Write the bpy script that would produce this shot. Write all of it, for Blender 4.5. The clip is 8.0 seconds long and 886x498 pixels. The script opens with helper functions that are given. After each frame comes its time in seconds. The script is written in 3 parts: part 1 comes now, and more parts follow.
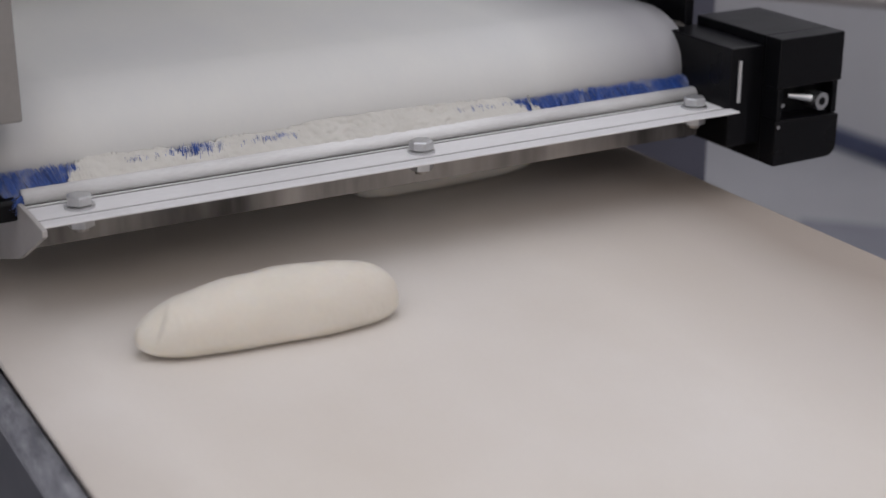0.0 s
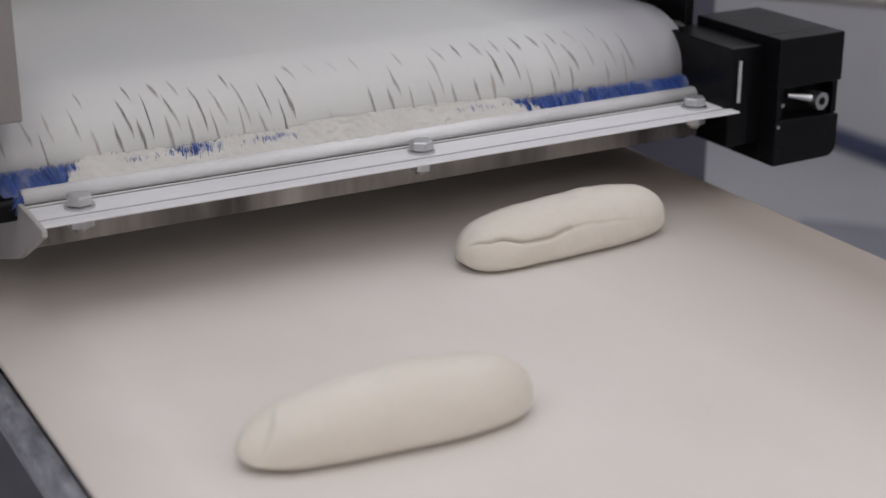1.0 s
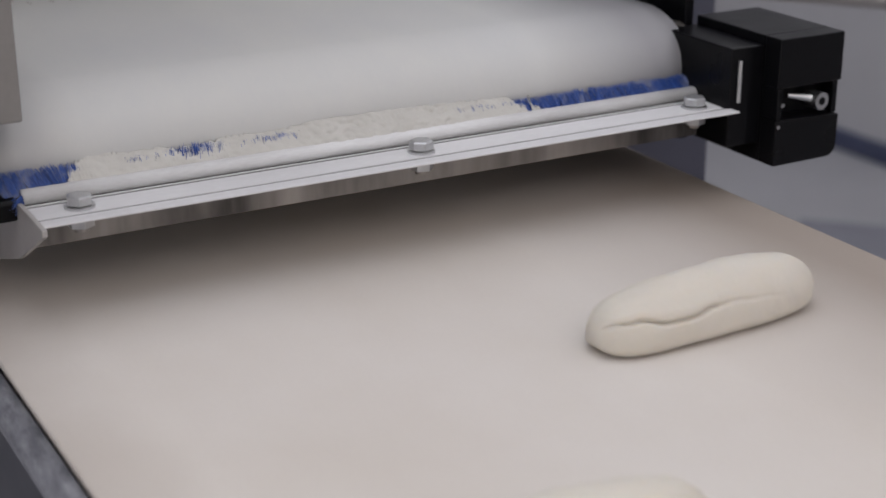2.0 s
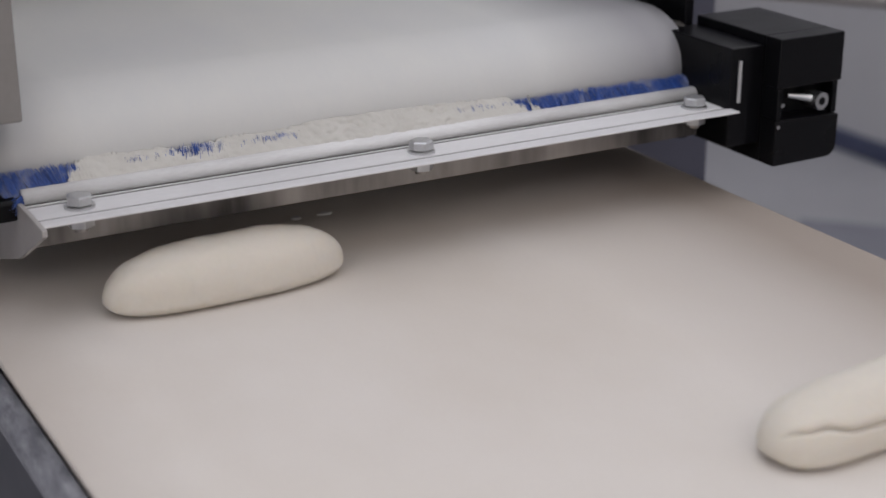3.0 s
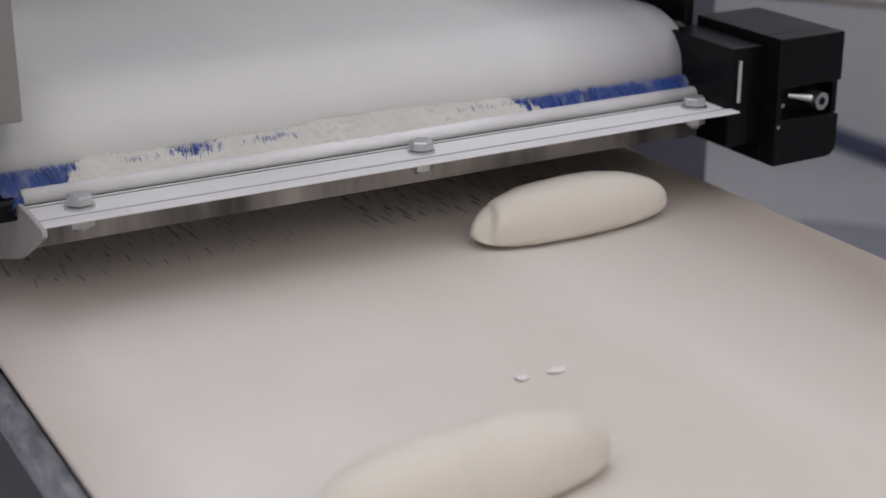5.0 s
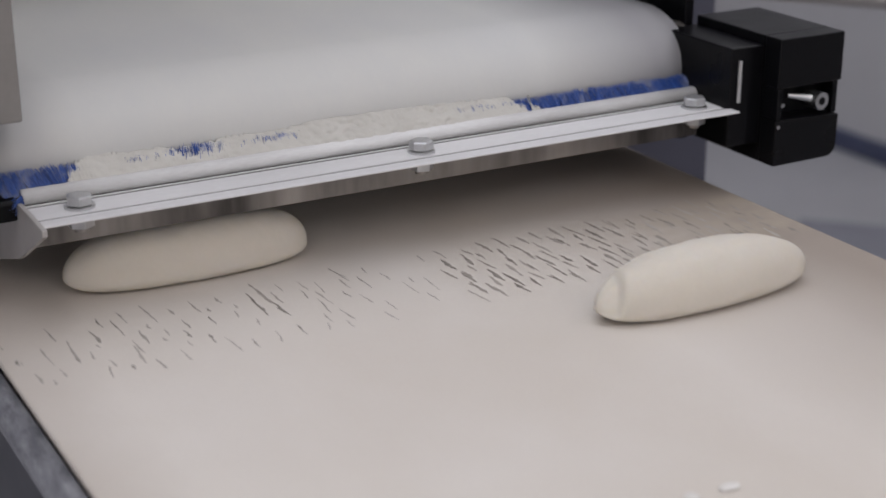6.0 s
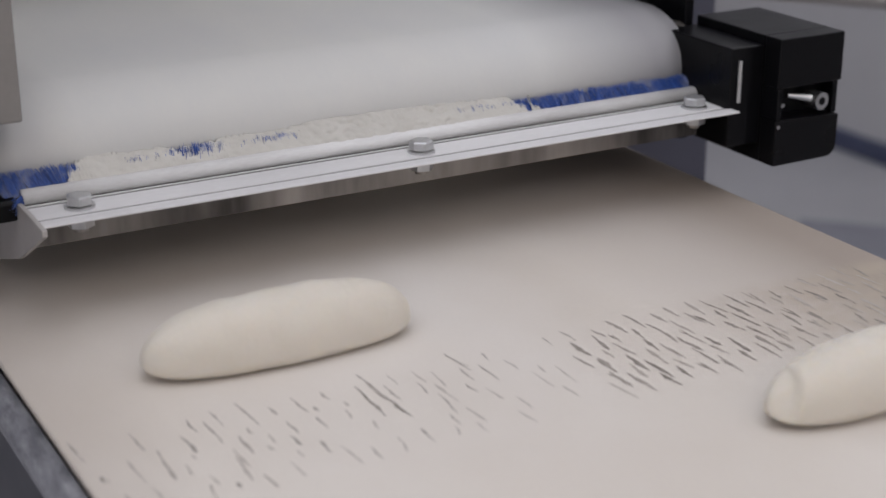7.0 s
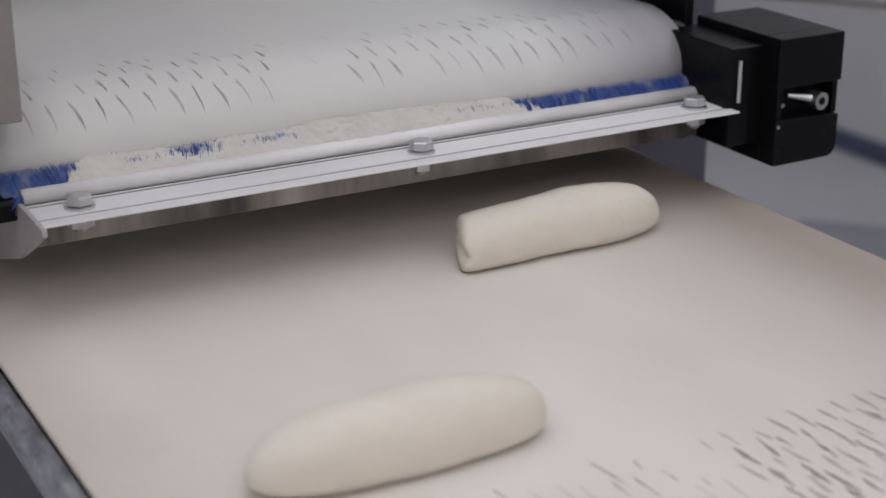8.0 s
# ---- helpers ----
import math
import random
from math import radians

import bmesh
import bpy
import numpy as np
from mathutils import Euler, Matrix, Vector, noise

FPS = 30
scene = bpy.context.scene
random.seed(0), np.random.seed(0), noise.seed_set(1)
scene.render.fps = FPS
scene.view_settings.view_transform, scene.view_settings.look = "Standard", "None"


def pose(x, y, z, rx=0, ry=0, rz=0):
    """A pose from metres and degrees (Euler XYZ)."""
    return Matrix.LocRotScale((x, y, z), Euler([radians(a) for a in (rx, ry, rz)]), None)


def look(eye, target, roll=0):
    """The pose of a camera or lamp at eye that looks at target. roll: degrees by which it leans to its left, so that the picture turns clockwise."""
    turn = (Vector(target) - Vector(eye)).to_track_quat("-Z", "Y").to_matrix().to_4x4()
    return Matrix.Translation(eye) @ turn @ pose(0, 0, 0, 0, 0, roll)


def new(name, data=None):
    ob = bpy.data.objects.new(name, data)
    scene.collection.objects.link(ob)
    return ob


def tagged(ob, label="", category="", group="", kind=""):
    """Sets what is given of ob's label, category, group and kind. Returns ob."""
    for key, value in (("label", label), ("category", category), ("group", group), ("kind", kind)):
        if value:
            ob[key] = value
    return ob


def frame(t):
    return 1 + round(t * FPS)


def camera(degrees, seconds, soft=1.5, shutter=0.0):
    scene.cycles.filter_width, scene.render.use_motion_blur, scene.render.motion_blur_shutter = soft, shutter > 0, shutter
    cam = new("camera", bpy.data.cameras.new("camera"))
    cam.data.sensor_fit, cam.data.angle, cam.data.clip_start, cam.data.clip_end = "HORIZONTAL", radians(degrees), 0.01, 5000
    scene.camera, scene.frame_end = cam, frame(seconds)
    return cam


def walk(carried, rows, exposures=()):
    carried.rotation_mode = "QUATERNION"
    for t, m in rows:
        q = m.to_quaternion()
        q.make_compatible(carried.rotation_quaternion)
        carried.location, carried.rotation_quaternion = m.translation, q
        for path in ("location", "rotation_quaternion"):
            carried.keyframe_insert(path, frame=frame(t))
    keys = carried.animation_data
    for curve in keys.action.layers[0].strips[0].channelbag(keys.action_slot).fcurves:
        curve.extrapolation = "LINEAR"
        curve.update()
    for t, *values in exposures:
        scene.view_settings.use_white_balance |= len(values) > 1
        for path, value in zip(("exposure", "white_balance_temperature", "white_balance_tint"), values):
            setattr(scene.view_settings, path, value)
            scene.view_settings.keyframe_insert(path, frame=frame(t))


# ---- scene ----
cam = camera(30.99, 8.0, soft=1.6, shutter=0.5)
EYE = Vector((0.0, 0.0, 0.33))
AHEAD = Vector((0.4531, 0.8205, -0.3485))
cam.data.dof.use_dof = True
cam.data.dof.focus_distance = 0.90
cam.data.dof.aperture_fstop = 7.5
STAND = look(EYE, EYE + AHEAD, -0.12)
walk(cam, [(0.0, STAND), (8.0, STAND)], exposures=[(0.0, 0.09), (8.0, 0.09)])

# ---- light ----
world = bpy.data.worlds.new("world")
world.use_nodes = True
world.node_tree.nodes["Background"].inputs["Color"].default_value = (0.75, 0.82, 1.0, 1)
world.node_tree.nodes["Background"].inputs["Strength"].default_value = 0.5
scene.world = world

FLOOR = -0.90
CEIL = 2.10
# x, y, length along x, width along y, watts, colour: unseen panels added, warm to the front, cool over and behind the
# machine, weakest on the right
WARM, COOL = (1.0, 0.95, 0.935), (0.73, 0.855, 1.0)
LAMPS = [(x, y, 1.3, 2.0, k * w, c) for x, k in ((-1.5, 1.9), (0.2, 1.05), (2.5, 0.25)) for y, w, c in ((-2.05, 4.9, WARM), (0.2, 2.5, COOL), (2.5, 1.6, COOL))]


# ---- materials ----
def material(name, base, dark, coarse=8.0, fine=180.0, rough=0.6, metal=0.0, bump=0.15, stretch=(1, 1, 1), uv=False, sharp=0.25, spec=0.4, glow=0.0, tint=(1, 1, 1), grain=0.35):
    m = bpy.data.materials.new(name)
    m.use_nodes = True
    nt = m.node_tree
    b = nt.nodes["Principled BSDF"]
    tc = nt.nodes.new("ShaderNodeTexCoord")
    mp = nt.nodes.new("ShaderNodeMapping")
    mp.inputs["Scale"].default_value = stretch
    nt.links.new(tc.outputs["UV" if uv else "Object"], mp.inputs["Vector"])
    n1 = nt.nodes.new("ShaderNodeTexNoise")
    n1.inputs["Scale"].default_value = coarse
    n1.inputs["Detail"].default_value = 5
    n2 = nt.nodes.new("ShaderNodeTexNoise")
    n2.inputs["Scale"].default_value = fine
    n2.inputs["Detail"].default_value = 3
    for n in (n1, n2):
        nt.links.new(mp.outputs["Vector"], n.inputs["Vector"])
    add = nt.nodes.new("ShaderNodeMath")
    add.operation = "MULTIPLY_ADD"
    nt.links.new(n2.outputs["Fac"], add.inputs[0])
    add.inputs[1].default_value = grain
    nt.links.new(n1.outputs["Fac"], add.inputs[2])
    ramp = nt.nodes.new("ShaderNodeValToRGB")
    ramp.color_ramp.elements[0].position = 0.5 + grain / 2 - sharp
    ramp.color_ramp.elements[1].position = 0.5 + grain / 2 + sharp
    ramp.color_ramp.elements[0].color = (*dark, 1)
    ramp.color_ramp.elements[1].color = (*base, 1)
    nt.links.new(add.outputs[0], ramp.inputs["Fac"])
    nt.links.new(ramp.outputs["Color"], b.inputs["Base Color"])
    rr = nt.nodes.new("ShaderNodeMapRange")
    rr.inputs["To Min"].default_value = min(1.0, rough + 0.1)
    rr.inputs["To Max"].default_value = max(0.03, rough - 0.1)
    nt.links.new(n1.outputs["Fac"], rr.inputs["Value"])
    nt.links.new(rr.outputs["Result"], b.inputs["Roughness"])
    b.inputs["Metallic"].default_value = metal
    b.inputs["Specular IOR Level"].default_value = spec
    if bump:
        bp = nt.nodes.new("ShaderNodeBump")
        bp.inputs["Strength"].default_value = bump
        bp.inputs["Distance"].default_value = 0.001
        nt.links.new(n2.outputs["Fac"], bp.inputs["Height"])
        nt.links.new(bp.outputs["Normal"], b.inputs["Normal"])
    if glow:
        b.inputs["Emission Color"].default_value = (*tint, 1)
        b.inputs["Emission Strength"].default_value = glow
    return m


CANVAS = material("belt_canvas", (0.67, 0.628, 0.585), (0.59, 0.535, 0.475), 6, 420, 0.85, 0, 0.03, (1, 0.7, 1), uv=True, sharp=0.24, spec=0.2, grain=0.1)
UPPER_CANVAS = material("floured_belt", (0.615, 0.602, 0.565), (0.545, 0.545, 0.54), 9, 300, 0.9, 0, 0.04, (1, 0.5, 0.5), sharp=0.22, spec=0.15, grain=0.12)


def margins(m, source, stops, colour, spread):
    """Barer, stained and partly shaded margins of a belt, shade put into the colour: cover by x in metres, 1 where the
    middle's look holds.
    """
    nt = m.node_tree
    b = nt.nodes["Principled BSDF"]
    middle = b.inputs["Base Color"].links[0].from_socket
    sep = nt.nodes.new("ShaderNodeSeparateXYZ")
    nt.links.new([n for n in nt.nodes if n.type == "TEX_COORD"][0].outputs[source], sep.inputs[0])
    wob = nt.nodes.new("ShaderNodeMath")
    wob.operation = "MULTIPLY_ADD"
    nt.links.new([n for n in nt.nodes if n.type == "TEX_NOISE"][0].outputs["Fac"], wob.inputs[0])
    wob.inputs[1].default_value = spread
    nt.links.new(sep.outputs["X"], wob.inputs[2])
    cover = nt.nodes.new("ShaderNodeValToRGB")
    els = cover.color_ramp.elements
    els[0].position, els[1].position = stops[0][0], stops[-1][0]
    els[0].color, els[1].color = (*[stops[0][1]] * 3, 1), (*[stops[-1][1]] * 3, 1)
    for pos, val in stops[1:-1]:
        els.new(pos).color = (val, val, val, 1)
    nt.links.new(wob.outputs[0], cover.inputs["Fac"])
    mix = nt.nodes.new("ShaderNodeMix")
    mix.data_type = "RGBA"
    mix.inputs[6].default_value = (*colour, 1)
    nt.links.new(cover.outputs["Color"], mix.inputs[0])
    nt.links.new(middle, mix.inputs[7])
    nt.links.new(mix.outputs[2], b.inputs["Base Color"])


# bare cloth to the right; the left margin also paints in the post's shade
margins(UPPER_CANVAS, "Object", [(0.19, 0.15), (0.245, 1.0), (0.54, 1.0), (0.625, 0.0)], (0.31, 0.305, 0.315), 0.03)
# right edge: brown stain with missing shade painted in; left edge darker as well
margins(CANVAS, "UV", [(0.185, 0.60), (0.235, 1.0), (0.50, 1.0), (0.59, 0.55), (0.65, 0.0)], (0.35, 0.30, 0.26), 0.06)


def splice_stain(m, along, colour):
    """Brownish soiling of the lower belt between its splice threads, on the half past x = 0.47."""
    nt = m.node_tree
    b = nt.nodes["Principled BSDF"]
    clean = b.inputs["Base Color"].links[0].from_socket
    sep = [n for n in nt.nodes if n.type == "SEPXYZ"][0]

    def band(socket, a, c, lo, hi):
        r = nt.nodes.new("ShaderNodeMapRange")
        r.interpolation_type = "SMOOTHSTEP"
        r.inputs["From Min"].default_value, r.inputs["From Max"].default_value = a, c
        r.inputs["To Min"].default_value, r.inputs["To Max"].default_value = lo, hi
        nt.links.new(socket, r.inputs["Value"])
        return r.outputs["Result"]

    def times(p, q):
        k = nt.nodes.new("ShaderNodeMath")
        k.operation = "MULTIPLY"
        nt.links.new(p, k.inputs[0])
        nt.links.new(q, k.inputs[1])
        return k.outputs[0]

    spots = nt.nodes.new("ShaderNodeTexNoise")
    spots.inputs["Scale"].default_value = 55
    nt.links.new([n for n in nt.nodes if n.type == "TEX_COORD"][0].outputs["UV"], spots.inputs["Vector"])
    cover = times(times(band(sep.outputs["Y"], along - 0.012, along + 0.008, 0, 1), band(sep.outputs["Y"], along + 0.055, along + 0.085, 1, 0)),
                  times(band(sep.outputs["X"], 0.47, 0.60, 0, 0.7), band(spots.outputs["Fac"], 0.3, 0.65, 0.35, 1.0)))
    mix = nt.nodes.new("ShaderNodeMix")
    mix.data_type = "RGBA"
    mix.inputs[7].default_value = (*colour, 1)
    nt.links.new(cover, mix.inputs[0])
    nt.links.new(clean, mix.inputs[6])
    nt.links.new(mix.outputs[2], b.inputs["Base Color"])


splice_stain(CANVAS, 0.420, (0.43, 0.37, 0.30))
DOUGH = material("raw_dough", (0.645, 0.60, 0.53), (0.605, 0.56, 0.485), 22, 420, 0.7, 0, 0.08, spec=0.25)
d = DOUGH.node_tree.nodes["Principled BSDF"]
d.inputs["Subsurface Weight"].default_value = 0.3
d.inputs["Subsurface Radius"].default_value = (1.0, 0.8, 0.5)
d.inputs["Subsurface Scale"].default_value = 0.005
FLOUR = material("flour", (0.55, 0.532, 0.495), (0.50, 0.482, 0.445), 70, 700, 0.95, 0, 0.06, spec=0.1)
CRUMB = material("dry_crumb", (0.72, 0.70, 0.67), (0.66, 0.63, 0.60), 200, 900, 0.9, 0, 0.2, spec=0.1)
ALU = material("dusted_aluminium", (0.76, 0.75, 0.755), (0.60, 0.59, 0.595), 14, 380, 0.5, 0.0, 0.1, (0.4, 2, 2))
STEEL = material("smeared_stainless_steel", (0.36, 0.335, 0.31), (0.10, 0.092, 0.083), 34, 190, 0.34, 0.75, 0.1, (1, 1, 0.2), sharp=0.16)
DUSTED = material("floury_aluminium", (0.73, 0.725, 0.72), (0.55, 0.54, 0.535), 40, 420, 0.7, 0.0, 0.2, (0.5, 2, 2))
ZINC = material("zinc_plated_steel", (0.60, 0.60, 0.60), (0.42, 0.42, 0.43), 60, 600, 0.36, 0.65, 0.1)
CHROME = material("bright_steel", (0.58, 0.58, 0.58), (0.46, 0.46, 0.47), 60, 600, 0.22, 0.95, 0.05)
PAINT = material("light_grey_paint", (0.53, 0.50, 0.48), (0.46, 0.435, 0.42), 12, 300, 0.45, 0, 0.06)
BLACK = material("black_plastic", (0.005, 0.005, 0.006), (0.003, 0.003, 0.004), 20, 500, 0.30, 0, 0.08, spec=0.17)
RAIL = material("worn_dark_rail", (0.37, 0.37, 0.395), (0.17, 0.17, 0.19), 120, 500, 0.40, 0.3, 0.5, (1, 0.35, 1), sharp=0.18)
SLATE = material("slate_blue_paint", (0.085, 0.085, 0.115), (0.068, 0.068, 0.093), 6, 200, 0.5, 0, 0.05)
BLUE = material("blue_bristle", (0.03, 0.10, 0.42), (0.015, 0.05, 0.24), 90, 600, 0.45, 0, 0.0)
nt = BLUE.node_tree
geo = nt.nodes.new("ShaderNodeNewGeometry")
tone = nt.nodes.new("ShaderNodeValToRGB")
tone.color_ramp.elements[0].color = (0.008, 0.022, 0.11, 1)
tone.color_ramp.elements[1].color = (0.09, 0.16, 0.46, 1)
tone.color_ramp.elements.new(0.6).color = (0.025, 0.08, 0.33, 1)
nt.links.new(geo.outputs["Random Per Island"], tone.inputs["Fac"])
dust = nt.nodes.new("ShaderNodeMix")
dust.data_type = "RGBA"
dust.inputs[7].default_value = (0.50, 0.49, 0.47, 1)
nt.links.new(tone.outputs["Color"], dust.inputs[6])
patch = nt.nodes.new("ShaderNodeTexNoise")
patch.inputs["Scale"].default_value = 75
patch.inputs["Detail"].default_value = 4
nt.links.new([n for n in nt.nodes if n.type == "TEX_COORD"][0].outputs["Object"], patch.inputs["Vector"])
amount = nt.nodes.new("ShaderNodeMapRange")
amount.inputs["From Min"].default_value, amount.inputs["From Max"].default_value = 0.52, 0.68
amount.inputs["To Max"].default_value = 0.5
nt.links.new(patch.outputs["Fac"], amount.inputs["Value"])
nt.links.new(amount.outputs["Result"], dust.inputs[0])
nt.links.new(dust.outputs[2], nt.nodes["Principled BSDF"].inputs["Base Color"])
SPLICE = material("grey_splice_fibre", (0.34, 0.31, 0.28), (0.20, 0.18, 0.16), 120, 900, 0.9, 0, 0.2, spec=0.1)


def random_fade(m, pale, most):
    """Lets each object of a material fade towards a paler colour by its own chance."""
    nt = m.node_tree
    b = nt.nodes["Principled BSDF"]
    full = b.inputs["Base Color"].links[0].from_socket
    info = nt.nodes.new("ShaderNodeObjectInfo")
    scale = nt.nodes.new("ShaderNodeMath")
    scale.operation = "MULTIPLY"
    scale.inputs[1].default_value = most
    nt.links.new(info.outputs["Random"], scale.inputs[0])
    mix = nt.nodes.new("ShaderNodeMix")
    mix.data_type = "RGBA"
    mix.inputs[7].default_value = (*pale, 1)
    nt.links.new(scale.outputs[0], mix.inputs[0])
    nt.links.new(full, mix.inputs[6])
    nt.links.new(mix.outputs[2], b.inputs["Base Color"])


random_fade(SPLICE, (0.46, 0.42, 0.38), 0.95)
UPPER_SPLICE = material("dark_grey_splice_fibre", (0.27, 0.25, 0.23), (0.15, 0.14, 0.125), 120, 900, 0.9, 0, 0.1, spec=0.1)
random_fade(UPPER_SPLICE, (0.48, 0.45, 0.42), 0.85)
# pale streaks paint in reflections of the belt along with flour smears
SKIRT = material("streaked_dark_steel", (0.40, 0.37, 0.345), (0.05, 0.045, 0.042), 17, 110, 0.38, 0.6, 0.1, (1, 1, 0.15), sharp=0.17, grain=0.18)
WALLPAINT = material("pale_wall_paint", (0.55, 0.54, 0.55), (0.49, 0.48, 0.49), 2, 90, 0.6, 0, 0.05)
FLOORMAT = material("grey_floor_coating", (0.42, 0.415, 0.43), (0.36, 0.355, 0.37), 3, 120, 0.45, 0, 0.05)
NAVY = material("navy_skirting", (0.07, 0.08, 0.14), (0.058, 0.067, 0.118), 5, 150, 0.5, 0, 0.03)
PATCH_GREY = material("patch_grey", (0.26, 0.26, 0.295), (0.22, 0.22, 0.25), 8, 200, 0.7, 0, 0.1)
BEIGE = material("beige_grey_paint", (0.25, 0.235, 0.225), (0.21, 0.197, 0.188), 12, 300, 0.45, 0, 0.06)
END_GREY = material("warm_grey_sheet", (0.43, 0.405, 0.39), (0.37, 0.35, 0.335), 25, 300, 0.5, 0.0, 0.06)
DARK_JOINT = material("dark_joint", (0.075, 0.072, 0.07), (0.035, 0.034, 0.033), 60, 500, 0.8, 0, 0.3)
PANEL = material("dark_panel_paint", (0.05, 0.05, 0.062), (0.035, 0.035, 0.045), 10, 200, 0.5, 0, 0.05)
WHITE = material("white_ceiling_paint", (0.78, 0.78, 0.77), (0.72, 0.72, 0.71), 3, 100, 0.8, 0, 0.05)
GLOW = material("lit_warm_diffuser", (0.8, 0.8, 0.8), (0.8, 0.8, 0.8), 3, 50, 0.5, 0, 0.0, glow=1.35, tint=(1.03, 0.935, 0.895))
GLOW_COOL = material("lit_cool_diffuser", (0.8, 0.8, 0.8), (0.8, 0.8, 0.8), 3, 50, 0.5, 0, 0.0, glow=1.35, tint=(0.935, 0.935, 1.0))


GLASS = bpy.data.materials.new("clear_glass")
GLASS.use_nodes = True
g = GLASS.node_tree.nodes["Principled BSDF"]
g.inputs["Transmission Weight"].default_value, g.inputs["Roughness"].default_value, g.inputs["IOR"].default_value = 1.0, 0.02, 1.45


# ---- mesh helpers ----
def part(name, bm, mat, parent=None, label="", smooth=False):
    me = bpy.data.meshes.new(name)
    bmesh.ops.recalc_face_normals(bm, faces=bm.faces)
    bm.to_mesh(me)
    bm.free()
    if smooth:
        me.polygons.foreach_set("use_smooth", [True] * len(me.polygons))
    me.materials.append(mat)
    ob = new(name, me)
    if parent is not None:
        ob.parent = parent
    if label:
        tagged(ob, label)
    return ob


def box(x0, x1, y0, y1, z0, z1, bevel=0.0, seg=2, bm=None):
    bm = bm or bmesh.new()
    r = bmesh.ops.create_cube(bm, size=1.0)
    vs = r["verts"]
    for v in vs:
        v.co = Vector(((x0 + x1) / 2 + v.co.x * (x1 - x0), (y0 + y1) / 2 + v.co.y * (y1 - y0), (z0 + z1) / 2 + v.co.z * (z1 - z0)))
    if bevel:
        es = list({e for v in vs for e in v.link_edges})
        bmesh.ops.bevel(bm, geom=es, offset=bevel, segments=seg, profile=0.5, affect="EDGES")
    return bm


def prism(outline, axis, lo, hi, bevel=0.0, bm=None):
    """A plate from an outline, drawn in the two axes other than the given one."""
    bm = bm or bmesh.new()
    def at(a, b, c):
        return {"x": (c, a, b), "y": (a, c, b), "z": (a, b, c)}[axis]
    low = [bm.verts.new(at(a, b, lo)) for a, b in outline]
    top = [bm.verts.new(at(a, b, hi)) for a, b in outline]
    n = len(outline)
    bm.faces.new(low)
    bm.faces.new(top[::-1])
    for i in range(n):
        bm.faces.new((low[i], top[i], top[(i + 1) % n], low[(i + 1) % n]))
    if bevel:
        bmesh.ops.recalc_face_normals(bm, faces=bm.faces)
        bmesh.ops.bevel(bm, geom=list(bm.edges), offset=bevel, segments=2, profile=0.5, affect="EDGES", clamp_overlap=True)
    return bm


def rod(p, q, r, sides=24, bm=None, r2=None):
    bm = bm or bmesh.new()
    p, q = Vector(p), Vector(q)
    d = q - p
    m = Matrix.Translation((p + q) / 2) @ d.to_track_quat("Z", "Y").to_matrix().to_4x4()
    bmesh.ops.create_cone(bm, cap_ends=True, segments=sides, radius1=r, radius2=r if r2 is None else r2, depth=d.length, matrix=m)
    return bm


def thing(name, x, y, z, label, category, group="", kind=""):
    e = new(name)
    e.location = (x, y, z)
    return tagged(e, label, category, group, kind)


# ---- the room ----
X0, X1, Y0, Y1 = -2.4, 2.90, -3.2, 4.6
tagged(part("floor", box(X0, X1, Y0, Y1, FLOOR - 0.1, FLOOR), FLOORMAT), "smooth grey coated workshop floor", "floor", kind="structure")
tagged(part("ceiling", box(X0, X1, Y0, Y1, CEIL, CEIL + 0.1), WHITE), "plain white ceiling of the bakery hall", "ceiling", kind="structure")
tagged(part("wall_east", box(X1, X1 + 0.1, Y0, Y1, FLOOR, CEIL), WALLPAINT), "pale grey painted wall behind the machine", "wall", kind="structure")
tagged(part("wall_west", box(X0 - 0.1, X0, Y0, Y1, FLOOR, CEIL), WALLPAINT), "pale grey painted wall", "wall", kind="structure")
tagged(part("wall_north", box(X0 - 0.1, X1 + 0.1, Y1, Y1 + 0.1, FLOOR, CEIL), WALLPAINT), "pale grey painted wall", "wall", kind="structure")
# south wall with an added, unseen window behind the camera
WX0, WX1, WZ0, WZ1 = -1.5, 2.0, 0.0, 1.5
bm = bmesh.new()
for q in ((X0 - 0.1, WX0, FLOOR, CEIL), (WX1, X1 + 0.1, FLOOR, CEIL), (WX0, WX1, FLOOR, WZ0), (WX0, WX1, WZ1, CEIL)):
    box(q[0], q[1], Y0 - 0.1, Y0, q[2], q[3], bm=bm)
tagged(part("wall_south", bm, WALLPAINT), "pale grey painted wall with an opening for the added window", "wall", kind="structure")
win = thing("added_window", 0, 0, 0, "added unseen window with a white frame and clear panes", "window", kind="structure")
bm = bmesh.new()
for x in (WX0 + 0.03, (WX0 + WX1) / 2, WX1 - 0.03):
    box(x - 0.029, x + 0.029, Y0 - 0.08, Y0 - 0.03, WZ0 + 0.001, WZ1 - 0.001, bm=bm)
for z in (WZ0 + 0.03, WZ1 - 0.03):
    box(WX0 + 0.06, (WX0 + WX1) / 2 - 0.03, Y0 - 0.078, Y0 - 0.032, z - 0.028, z + 0.028, bm=bm)
    box((WX0 + WX1) / 2 + 0.03, WX1 - 0.06, Y0 - 0.078, Y0 - 0.032, z - 0.028, z + 0.028, bm=bm)
part("window_frame", bm, WHITE, win)
part("window_sill", box(WX0, WX1, Y0 + 0.001, Y0 + 0.12, WZ0 - 0.03, WZ0 - 0.001, 0.004), WHITE, win)
